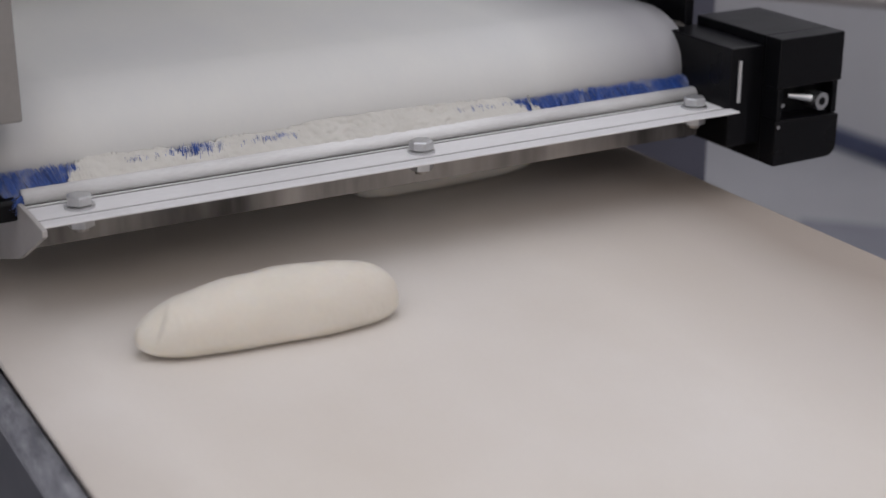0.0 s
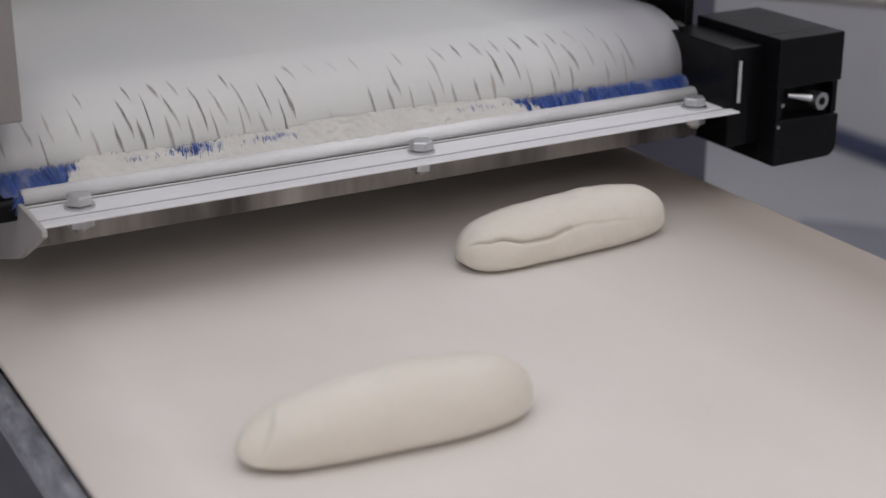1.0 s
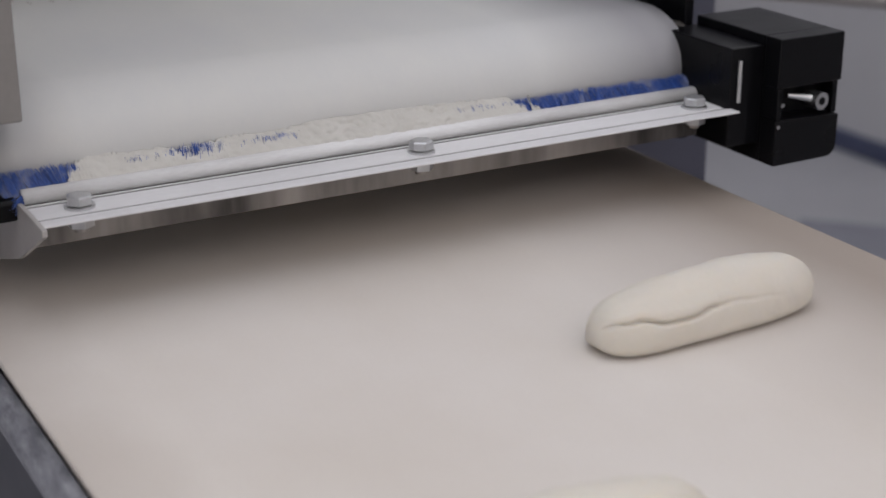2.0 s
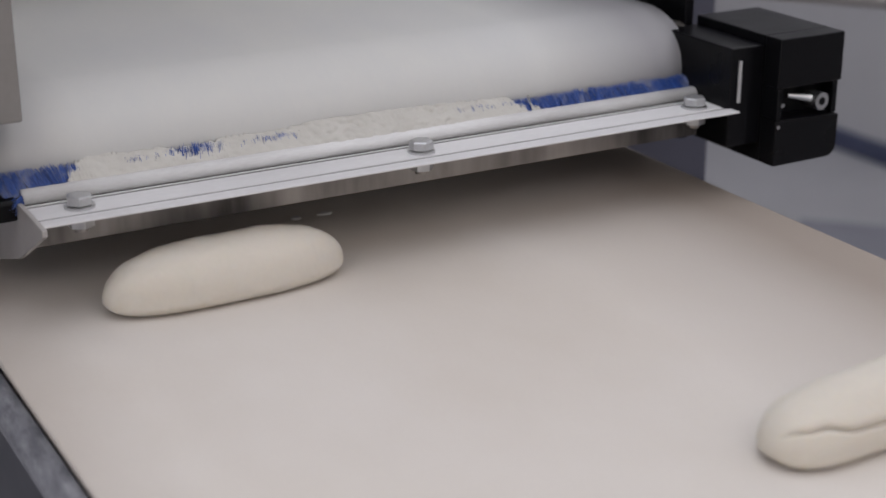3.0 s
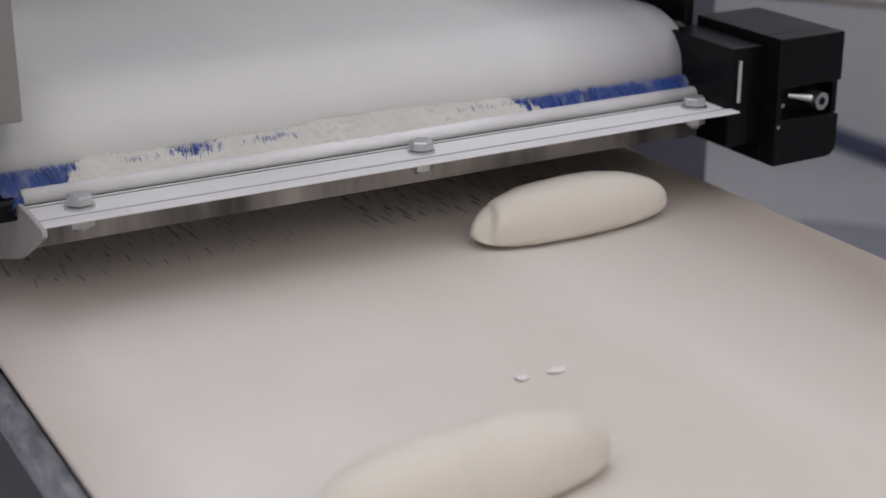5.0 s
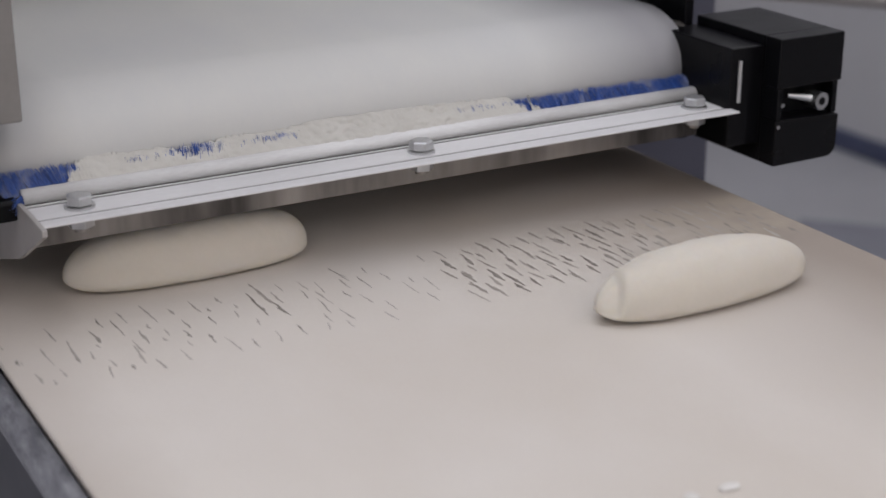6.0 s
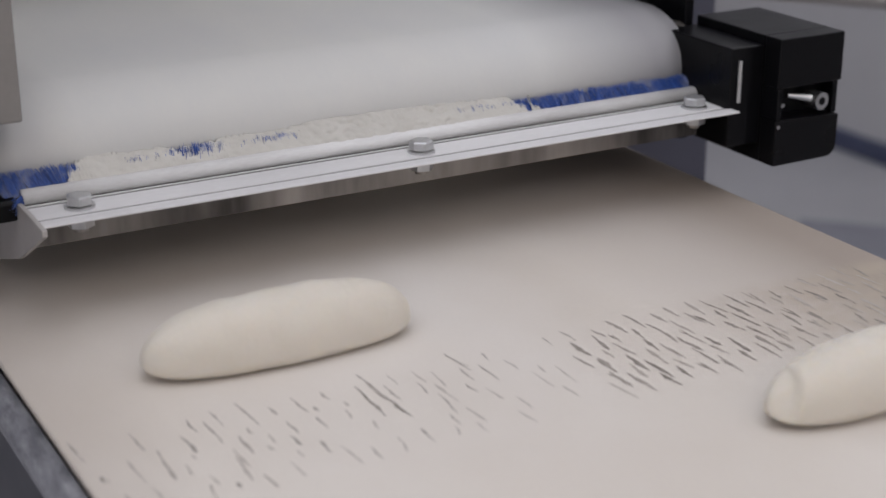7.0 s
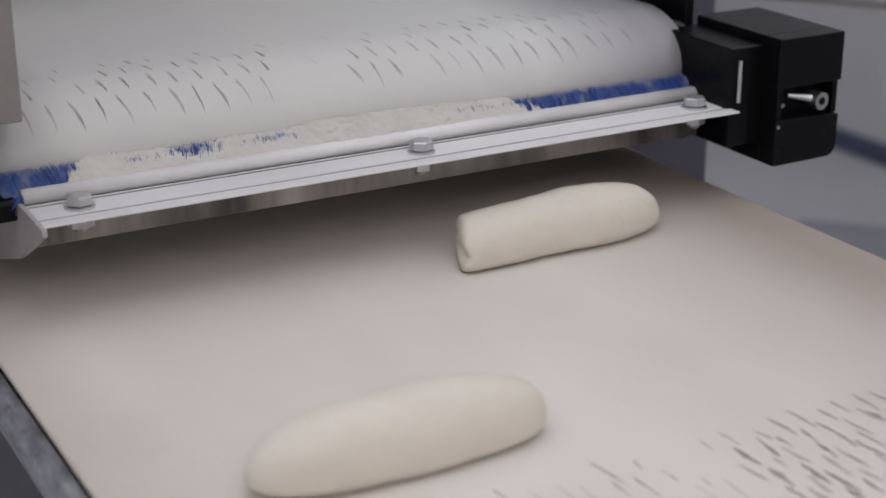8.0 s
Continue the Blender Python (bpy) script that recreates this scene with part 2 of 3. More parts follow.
for xa, xb in ((WX0 + 0.06, (WX0 + WX1) / 2 - 0.03), ((WX0 + WX1) / 2 + 0.03, WX1 - 0.06)):
    pane = part("pane", box(xa, xb, Y0 - 0.058, Y0 - 0.052, WZ0 + 0.06, WZ1 - 0.06), GLASS, win)
    pane.visible_shadow = False
# area lamp added in the opening to brighten faces turned towards -y
front_fill = bpy.data.lights.new("front_fill_light", "AREA")
front_fill.shape, front_fill.size, front_fill.size_y, front_fill.energy, front_fill.color = "RECTANGLE", WX1 - WX0 - 0.1, WZ1 - WZ0 - 0.1, 12.0, (0.96, 0.955, 0.98)
so = new("front_fill_light", front_fill)
so.matrix_world = look(((WX0 + WX1) / 2, Y0 - 0.02, (WZ0 + WZ1) / 2), ((WX0 + WX1) / 2, 2.0, (WZ0 + WZ1) / 2))
tagged(part("baseboard", box(X1 - 0.025, X1 - 0.001, Y0, Y1, FLOOR + 0.001, FLOOR + 0.052, 0.004), NAVY), "dark navy blue skirting along the pale wall", "baseboard", kind="structure")

for x, y, lx, ly, watts, tone in LAMPS:
    e = thing("ceiling_light", x, y, CEIL, "added unseen ceiling light, a lit rectangle with a white frame", "ceiling light", "ceiling lights of the hall")
    bm = bmesh.new()
    for sx in (-1, 1):
        box(sx * lx / 2 - 0.015, sx * lx / 2 + 0.015, -ly / 2 - 0.015, ly / 2 + 0.015, -0.06, 0.0, bm=bm)
        box(-lx / 2 + 0.016, lx / 2 - 0.016, sx * ly / 2 - 0.015, sx * ly / 2 + 0.015, -0.06, 0.0, bm=bm)
    part("frame", bm, WHITE, e)
    part("diffuser", box(-lx / 2 + 0.017, lx / 2 - 0.017, -ly / 2 + 0.017, ly / 2 - 0.017, -0.05, -0.04), GLOW if tone == WARM else GLOW_COOL, e, "glowing opal diffuser")
    ld = bpy.data.lights.new("panel_light", "AREA")
    ld.shape, ld.size, ld.size_y, ld.energy, ld.color = "RECTANGLE", lx, ly, watts, tone
    lo = new("panel_light", ld)
    lo.location = (x, y, CEIL - 0.065)

# dark patch on the floor beside the machine
floor_patch_bm = prism([(2.40, 2.645), (2.60, 2.44), (2.2, 1.7), (1.75, 2.0)], "z", FLOOR + 0.001, FLOOR + 0.012, 0.003)
tagged(part("floor_patch", floor_patch_bm, PATCH_GREY), "dark grey flat patch on the floor", "floor mat")

# ---- lower conveyor ----
BL, BR = 0.1580, 0.6453
BF, BB = -0.50, 2.00
RR = 0.05
THICK = 0.003
SPEED = 0.1345
TIMES = [0.25 * i for i in range(33)]
FINE = [0.1 * i for i in range(81)]


def gone(t):
    """How far the lower belt has run at t seconds."""
    return SPEED * t + 0.003 * max(0.0, 1 - abs(t - 7.0) / 0.3)


def loop_pose(s, y0, y1, r, zc):
    """Pose on a belt loop: s runs along the top towards -y, round the front roller and back below. zc: axis height."""
    run = y1 - y0
    total = 2 * run + 2 * math.pi * r
    s = s % total
    if s < run:
        return pose(0, y1 - s, zc + r)
    s -= run
    if s < math.pi * r:
        a = s / r
        return pose(0, y0 - r * math.sin(a), zc + r * math.cos(a), math.degrees(a))
    s -= math.pi * r
    if s < run:
        return pose(0, y0 + s, zc - r, 180)
    a = math.pi + (s - run) / r
    return pose(0, y1 - r * math.sin(a), zc + r * math.cos(a), math.degrees(a))


LOOP = 2 * (BB - BF) + 2 * math.pi * RR
SECTIONS = 130
PITCH = LOOP / SECTIONS
belt = thing("conveyor_belt", 0, 0, 0, "off-white canvas conveyor belt dusted with flour", "conveyor belt")
belt_sections = []
for i in range(SECTIONS):
    bm = bmesh.new()
    uv = bm.loops.layers.uv.new("belt")
    h = PITCH / 2
    prof = [(BL, -THICK), (BL, -0.0008), (BL + 0.0008, 0.0), (BR - 0.0008, 0.0), (BR, -0.0008), (BR, -THICK)]
    a = [bm.verts.new((x, h, z)) for x, z in prof]
    b = [bm.verts.new((x, -h, z)) for x, z in prof]
    for k in range(6):
        bm.faces.new((a[k], b[k], b[(k + 1) % 6], a[(k + 1) % 6]))
    for f in bm.faces:
        for l in f.loops:
            l[uv].uv = (l.vert.co.x, i * PITCH - l.vert.co.y)
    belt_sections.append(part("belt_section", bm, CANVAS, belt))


def splice_marks(seed, pitch, x0, x1, rows, rowlen, patchy=True):
    """Threads of a splice in staggered rows: (row, x, length, slant, width)."""
    rnd = random.Random(seed)
    out = []
    n = int((x1 - x0) / pitch)
    for row in range(rows):
        shift = pitch * ((0.0, 0.52, 0.22, 0.74, 0.38, 0.9)[row % 6])
        for i in range(n):
            x = x0 + i * pitch + shift + rnd.uniform(-0.0016, 0.0016)
            if x > x1:
                continue
            mid = (x - BL) / (BR - BL)
            lean = rnd.choice((-1, 1)) * 0.0009 + rnd.uniform(-0.0008, 0.0008)
            if patchy and 0.32 < mid < 0.52:
                lost, k, w = 0.35, rnd.uniform(0.5, 1.5), rnd.uniform(0.0006, 0.0012)
            elif patchy and mid < 0.32:
                lost, k, w = 0.28, rnd.choice((0.4, 0.7, 1.1, 1.6)) * rnd.uniform(0.8, 1.2), rnd.uniform(0.0009, 0.0017)
            elif mid < 0.50 and mid > 0.42:
                lost, k, w = 0.75, rnd.uniform(0.4, 0.8), rnd.uniform(0.0005, 0.0008)
            else:
                lost, k, w = 0.12, rnd.uniform(0.65, 1.45), rnd.uniform(0.0014, 0.0028)
            if rnd.random() > lost:
                out.append((row, x, rowlen * k, lean, w))
    return out


def stroke(length, slant, width, bow=0.0, seed=0, tip=0.25):
    """A thin frayed stroke along y, lying on z = 0; bow: radius of the roller that it bends round."""
    rnd = random.Random(seed)
    bm = bmesh.new()
    n = 9
    lo, hi = [], []
    drift = 0.0
    fat = rnd.uniform(0.25, 0.75)
    for k in range(n + 1):
        u = k / n
        y = (u - 0.5) * length
        ends = min(1.0, 4 * u + tip, 5 * (1 - u) + tip)
        w = width * ends * (0.55 + 0.6 * math.exp(-((u - fat) / 0.25) ** 2)) * rnd.uniform(0.6, 1.25) / 2
        drift += rnd.uniform(-1, 1) * 0.00038
        x = slant * (u - 0.5) + drift
        z = (math.sqrt(bow * bow - y * y) - bow if bow else 0.0) + 0.00025
        lo.append(bm.verts.new((x - w, y, z)))
        hi.append(bm.verts.new((x + w, y, z)))
    for k in range(n):
        bm.faces.new((lo[k], lo[k + 1], hi[k + 1], hi[k]))
    return bm


# splice of the lower belt: six rows over 75 mm, at y = 0.705 at 6.5 s on its far side
FAR = 0.705 + gone(6.5)
for row, x, length, slant, width in splice_marks(4, 0.0130, BL + 0.006, BR - 0.004, 6, 0.0160):
    y = FAR - 0.0065 - row * 0.0125 + random.Random(int(x * 1e5)).uniform(-0.004, 0.004)
    s = BB - y
    k = int(round(s / PITCH)) % SECTIONS
    home = belt_sections[k]
    m = part("splice_mark", stroke(length, slant, width, 0, int(x * 1e5) + row, 0.6), SPLICE, home)
    m.location = (x, -(s - k * PITCH if s >= 0 else s - (k - SECTIONS) * PITCH), 0)
    stray = random.Random(int(x * 3e5) + row)
    if stray.random() < (0.3 if x > 0.40 else 0.2):
        f = part("splice_mark", stroke(length * stray.uniform(0.5, 1.1), slant - 0.0012, width * 0.7, 0, int(x * 2e5) + row, 0.5), SPLICE, home)
        f.location = m.location + Vector((stray.uniform(-0.0013, 0.0013), stray.uniform(-0.005, 0.005), -0.0001))

conveyor = thing("belt_conveyor", 0, 0, FLOOR, "dark steel conveyor frame under the canvas belt", "conveyor")


def conv(name, bm, mat, label="", smooth=False):
    bmesh.ops.translate(bm, verts=bm.verts, vec=(0, 0, -FLOOR))
    return part(name, bm, mat, conveyor, label, smooth)


conv("bed_plate", box(BL + 0.012, BR - 0.012, BF + 0.06, BB - 0.06, -0.010, -THICK - 0.001), STEEL)
for y in (BF, BB):
    conv("roller", rod((BL + 0.004, y, -RR - 0.0), (BR - 0.004, y, -RR), RR - THICK - 0.002, 32), STEEL, smooth=False)
# side rails: a folded channel with a rounded upper edge
for side, mid in ((1, 0.0), (-1, BL + BR)):
    o = [(mid + side * (x - 0.0004), z - 0.0006) for x, z in ((0.1600, -0.0082), (0.1572, -0.0092), (0.1552, -0.0112), (0.1515, -0.0172), (0.1502, -0.0226), (0.1518, -0.0290), (0.1600, -0.0330))]
    bm = prism(o, "y", BF - 0.02, BB + 0.02, 0.0005)
    conv("side_rail", bm, RAIL, "dark grey steel rail with worn scuffed edges")
for xa, xb in ((0.1560, 0.1600), (0.6435, 0.6470)):
    conv("side_skirt", box(xa, xb, BF + 0.1, BB - 0.1, -0.45, -0.0335, 0.001), PANEL, "dark blue-grey side skirt")
for x in (0.20, 0.60):
    for y in (-0.3, 1.75):
        conv("leg", box(x - 0.025, x + 0.025, y - 0.025, y + 0.025, FLOOR, -0.06, 0.004), SLATE)

# ---- upper belt ----
UR = 0.028
UY, UZ = 0.850, 0.074
UB = 1.742
UL, UW = 0.176, 0.640
# round the nose roller, then over a gently curved plate to the flat top
BEND, PLATE = math.radians(58), 0.070
PY, PZ = UY - (UR - PLATE) * math.cos(BEND), UZ + (UR - PLATE) * math.sin(BEND)
UTOP = PZ + PLATE
UBR = (UTOP - (UZ - UR)) / 2
U_LEGS = [UB - UY, UR * (math.pi / 2 + BEND), PLATE * (math.pi / 2 - BEND), UB - PY, math.pi * UBR]
ULOOP = sum(U_LEGS)
USPEED = ULOOP / 6.85


def upper_pose(s):
    """Pose on the upper loop: s runs along its underside towards -y, up round the nose and back along the top."""
    s = s % ULOOP
    if s < U_LEGS[0]:
        return pose(0, UB - s, UZ - UR, 180)
    s -= U_LEGS[0]
    if s < U_LEGS[1]:
        a = s / UR - math.pi / 2
        return pose(0, UY - UR * math.cos(a), UZ + UR * math.sin(a), 90 - math.degrees(a))
    s -= U_LEGS[1]
    if s < U_LEGS[2]:
        a = BEND + s / PLATE
        return pose(0, PY - PLATE * math.cos(a), PZ + PLATE * math.sin(a), 90 - math.degrees(a))
    s -= U_LEGS[2]
    if s < U_LEGS[3]:
        return pose(0, PY + s, UTOP)
    a = math.pi / 2 - (s - U_LEGS[3]) / UBR
    return pose(0, UB + UBR * math.cos(a), UTOP - UBR + UBR * math.sin(a), -90 + math.degrees(a))


upper = thing("pressing_belt", 0, 0, 0, "floured off-white upper belt running round its front roller", "conveyor belt")
bm = bmesh.new()
ring = []
stations, start = [], 0.0
for leg, n in zip(U_LEGS, (40, 40, 40, 40, 30)):
    stations += [upper_pose(start + leg * k / n).translation for k in range(n)]
    start += leg
cols = 24
grid = [[bm.verts.new((UL + (UW - UL) * c / cols, p.y, p.z)) for c in range(cols + 1)] for p in stations]
for i in range(len(grid)):
    j = (i + 1) % len(grid)
    for c in range(cols):
        bm.faces.new((grid[i][c], grid[i][c + 1], grid[j][c + 1], grid[j][c]))
sheet = part("belt_sheet", bm, UPPER_CANVAS, upper, smooth=True)
sol = sheet.modifiers.new("thickness", "SOLIDIFY")
sol.thickness, sol.offset = 0.002, -1
for y, z, r in ((UY, UZ, UR), (UB, UTOP - UBR, UBR)):
    part("roller", rod((UL - 0.01, y, z), (UW + 0.01, y, z), r - 0.0025, 32), STEEL, upper)

# splice of the upper belt in short rows that ride round the loop
USPLICE_ROWS = 4
ustrips = []
umarks = splice_marks(9, 0.0140, UL + 0.004, UW - 0.03, USPLICE_ROWS, 0.0120, False)
for row in range(USPLICE_ROWS):
    e = thing("belt_splice", 0, 0, 0, "row of dark grey splice threads on the upper belt", "belt splice", "rows of the upper belt splice")
    for r, x, length, slant, width in umarks:
        if r == row:
            m = part("splice_mark", stroke(min(length * 2.1, 0.027), slant - 0.0042, width * 0.72, 0.034, int(x * 1e5) + row), UPPER_SPLICE, e)
            m.location = (x, 0, 0)
    ustrips.append(e)

# ---- housing round the upper belt ----
housing = thing("moulder_housing", 0, 0, 0, "post and side plates of the dough moulder, with unseen covers added above and beside", "machine housing")
# added above the view to shade the flat top of the upper belt
part("unseen_hood", box(0.158, 0.650, 1.060, 1.78, 0.300, 0.56, 0.006), PAINT, housing)
part("corner_post", box(0.125, 0.1950, 0.800, 0.820, 0.1045, 0.46, 0.0015), BEIGE, housing, "narrow beige-grey post with a cut lower end")
part("side_plate", prism([(0.856, 0.018), (1.80, 0.018), (1.80, 0.20), (0.90, 0.20), (0.845, 0.135), (0.845, 0.018)], "x", 0.652, 0.659, 0.001), BLACK, housing, "black side plate")
# added outside the view to block light coming from the left
part("unseen_side_cover", box(0.040, 0.1240, 0.735, 1.75, 0.070, 0.46, 0.004), PAINT, housing)
part("far_side_plate", prism([(0.93, 0.050), (1.80, 0.050), (1.80, 0.30), (0.93, 0.30)], "x", 0.150, 0.157, 0.001), PAINT, housing)
cab = thing("machine_cabinet", 0, 0, FLOOR, "dark slate-blue machine cabinet standing beside the belt", "machine cabinet")
# its upper part, hidden from view, is raised to block light from the right
part("body", box(0.662, 0.802, 1.00, 1.75, 0.0, 1.06, 0.003), SLATE, cab)

# ---- scraper bar with the brush ----
BX0, BX1 = 0.1915, 0.6325
bar = thing("scraper_bar", 0, 0, 0, "dusted aluminium scraper bar bolted across the belt", "scraper bar")
part("flange", prism([(0.7756, 0.0594), (0.7958, 0.0594), (0.7958, 0.0556), (0.7756, 0.0556)], "x", BX0, BX1, 0.0004), ALU, bar)
part("front_lip", prism([(0.7638, 0.0592), (0.7738, 0.0592), (0.7738, 0.0580), (0.7638, 0.0580)], "x", BX0 - 0.001, BX1 + 0.004, 0.0005), ALU, bar)
part("groove_floor", box(BX0, BX1, 0.7739, 0.7755, 0.0560, 0.0587), DARK_JOINT, bar)
part("joint", box(BX0, BX1, 0.7959, 0.8060, 0.0556, 0.0586), DARK_JOINT, bar, "dark joint behind the flange")
part("clamp_strip", prism([(0.7984, 0.0587), (0.8000, 0.0587), (0.8000, 0.0594), (0.7984, 0.0594)], "x", BX0, BX1, 0.0002), DUSTED, bar)
o = [(0.8090 + 0.0052 * math.cos(a), 0.0607 + 0.0051 * math.sin(a)) for a in [2 * math.pi * k / 20 for k in range(20)]]
part("brush_holder", prism(o, "x", BX0 + 0.001, 0.645), DUSTED, bar, "rounded aluminium brush holder dusted with flour", smooth=True)
part("skirt", box(BX0 + 0.003, 0.628, 0.7955, 0.7975, 0.0372, 0.0555, 0.0004), SKIRT, bar, "stainless skirt with flour smears and reflections painted in as streaks")
part("end_plate", prism([(0.757, 0.0597), (0.757, 0.0560), (0.801, 0.0320), (0.812, 0.0265), (0.868, 0.0080), (0.90, 0.0080), (0.90, 0.046), (0.8005, 0.0605)], "x", 0.1885, 0.1912, 0.0004), END_GREY, bar, "light grey folded end plate with a chamfered corner")
part("mount_block", box(0.150, 0.1900, 0.806, 0.840, 0.0495, 0.0612, 0.002), BLACK, bar, "black plastic mounting block")


def hexagon(r, z0, z1, turn=0.0, top=0.0):
    bm = bmesh.new()
    lev = [(r, z0), (r, z1 - top), (r * 0.86, z1)] if top else [(r, z0), (r, z1)]
    rings = [[bm.verts.new((q * math.cos(turn + k * math.pi / 3), q * math.sin(turn + k * math.pi / 3), z)) for k in range(6)] for q, z in lev]
    bm.faces.new(rings[0][::-1])
    bm.faces.new(rings[-1])
    for a, b in zip(rings, rings[1:]):
        for k in range(6):
            bm.faces.new((a[k], a[(k + 1) % 6], b[(k + 1) % 6], b[k]))
    bmesh.ops.bevel(bm, geom=list(bm.edges), offset=0.0003, segments=2, profile=0.5, affect="EDGES")
    return bm


for x, turn in ((0.2165, 0.25), (0.4195, 0.45), (0.6168, 0.05)):
    b = thing("hex_bolt", x, 0.7855, 0.0594, "zinc-plated hexagon bolt with washer through the bar", "bolt", "bolts of the scraper bar")
    part("head", hexagon(0.0073, 0.0019, 0.0071, turn, 0.0008), ZINC, b)
    part("washer", rod((0, 0, 0.0), (0, 0, 0.0013), 0.0082, 32), ZINC, b)
    part("shank", rod((0, 0, -0.0130), (0, 0, 0.0022), 0.0038, 20), STEEL, b)
    part("nut", hexagon(0.0073, -0.0105, -0.0039, turn + 0.3, 0.0006), ZINC, b)

# brush: blue bristles, partly caked with flour
brush = thing("strip_brush", 0, 0, 0, "blue bristle strip brush caked with flour against the belt", "brush")
rnd = random.Random(12)
verts, faces = [], []


def bristle(x, root, tip, w):
    i = len(verts)
    d = Vector((1, 0, 0)) * w
    for p, k in ((root, 1.0), (tip, 0.45)):
        p = Vector(p)
        verts.extend([p - d * k, p + d * k, p + Vector((0, w * 1.5 * k, w * k))])
    faces.extend([(i, i + 1, i + 4, i + 3), (i + 1, i + 2, i + 5, i + 4), (i + 2, i, i + 3, i + 5)])


# stretches of the brush: from x, to x, length of the bristles, their lean, how thickly flour covers them
BRUSH = [(0.184, 0.2180, 0.0135, -0.0030, 0.0), (0.2180, 0.2300, 0.0125, 0.0, 0.55), (0.2300, 0.2475, 0.0090, 0.0, 1.0),
         (0.2475, 0.2790, 0.0120, 0.0, 0.94), (0.2790, 0.3060, 0.0130, -0.001, 0.60), (0.3060, 0.3250, 0.0112, 0.0, 0.92),
         (0.3250, 0.3600, 0.0120, 0.0, 0.92), (0.3600, 0.4600, 0.0075, 0.0, 1.0), (0.4600, 0.5030, 0.0112, -0.001, 0.88),
         (0.5030, 0.5220, 0.0115, -0.002, 0.30), (0.5220, 0.6450, 0.0115, -0.0015, 0.0)]


def stretch_at(x):
    return next((b for b in BRUSH if b[0] <= x < b[1]), BRUSH[-1])


for tuft in range(230):
    tx = 0.1850 + (0.643 - 0.1850) * (tuft + rnd.uniform(-0.25, 0.25)) / 229
    tall, sway = stretch_at(tx)[2:4]
    tlean = 0.005 * noise.noise(Vector((tx * 45, 0.5, 0))) + sway + rnd.gauss(0, 0.0012)
    tlen = tall * rnd.uniform(0.88, 1.08)
    for n in range(34):
        x = tx + rnd.gauss(0, 0.00055)
        lean = tlean + (x - tx) * 1.6 + rnd.gauss(0, 0.0007)
        L = tlen * rnd.uniform(0.72, 1.05)
        yy = rnd.uniform(0, 0.0035)
        bristle(x, (x, 0.8100 + yy, 0.0620), (x + lean, 0.8150 + yy + 0.004 * rnd.random(), 0.0620 + L * 0.85), 0.00020)
# frayed end that curls out of the holder
for n in range(160):
    x = 0.1915 + rnd.gauss(0, 0.0016)
    z = rnd.uniform(0.0555, 0.0635)
    bristle(x, (x + 0.0015, 0.8070 + rnd.uniform(0, 0.003), z), (x - rnd.uniform(0.001, 0.004), 0.8035 + rnd.uniform(-0.002, 0.003), z - rnd.uniform(0.0, 0.004)), 0.00022)
me = bpy.data.meshes.new("bristles")
me.from_pydata(verts, [], faces)
me.materials.append(BLUE)
ob = new("bristles", me)
ob.parent = brush
tagged(ob, "bright blue nylon bristles", kind="stuff")

# flour caked on the bristles: a lumpy crust with holes
bm = bmesh.new()
nx, ny = 820, 18
CX0, CX1 = 0.206, 0.530


def caked(x):
    """How thickly flour covers the brush at x, blended over 8 mm."""
    return sum(stretch_at(x + d)[4] for d in (-0.004, -0.002, 0.0, 0.002, 0.004)) / 5


cells = []
for i in range(nx + 1):
    x = CX0 + (CX1 - CX0) * i / nx
    row = []
    for j in range(ny + 1):
        v = j / ny
        n1 = noise.noise(Vector((x * 55, v * 2, 1.7)))
        n2 = noise.noise(Vector((x * 210, v * 6, 4.2)))
        n3 = noise.noise(Vector((x * 640, v * 14, 7.7)))
        lumpy = max(0.0, min(1.0, (x - 0.350) / 0.02, (0.470 - x) / 0.02))
        hump = 0.0016 * math.sin(math.pi * min(1, v * 1.1 + 0.05)) - 0.0032 * (1 - min(1.0, caked(x))) + 0.0004 * n1 + lumpy * (0.0009 + 0.0013 * n2)
        rise = 0.0104 + 0.0009 * n1 + 0.0007 * n2 + 0.0012 * lumpy
        row.append(bm.verts.new((x + 0.0004 * n3 - 0.002 * v, 0.8092 + v * 0.0138 - hump - 0.0004 * n2 - 0.0001 * n3, 0.0640 + v * rise + 0.0003 * n2)))
    cells.append(row)
for i in range(nx):
    x = CX0 + (CX1 - CX0) * i / nx
    full = caked(x)
    for j in range(ny):
        v = j / ny
        # clumps stand along the bristles, so holes run up the brush
        rag = 0.5 + 0.55 * noise.noise(Vector((x * 330, v * 2.2, 9.0))) + 0.35 * noise.noise(Vector((x * 1200, v * 5, 2.0)))
        keep = full * 1.75 - 0.55 * v - (0.9 * max(0.0, v - 0.72) / 0.28 if full < 0.97 else 0.0)
        if rag < keep:
            bm.faces.new((cells[i][j], cells[i + 1][j], cells[i + 1][j + 1], cells[i][j + 1]))
bmesh.ops.delete(bm, geom=[v for v in bm.verts if not v.link_faces], context="VERTS")
crust = part("flour_crust", bm, FLOUR, brush, "white flour caked on the bristles", smooth=True)
tagged(crust, kind="stuff")
sol = crust.modifiers.new("thickness", "SOLIDIFY")
sol.thickness, sol.offset = 0.0006, -1

bm = bmesh.new()
for n in range(70):
    x = rnd.uniform(0.20, 0.52)
    r = rnd.uniform(0.0002, 0.0005)
    v = rnd.random()
    mm = Matrix.Translation((x, 0.8065 + v * 0.012, 0.0625 + v * 0.013)) @ Matrix.Diagonal((r * rnd.uniform(0.7, 1.6), r, r * 0.7, 1))
    bmesh.ops.create_icosphere(bm, subdivisions=1, radius=1.0, matrix=mm)
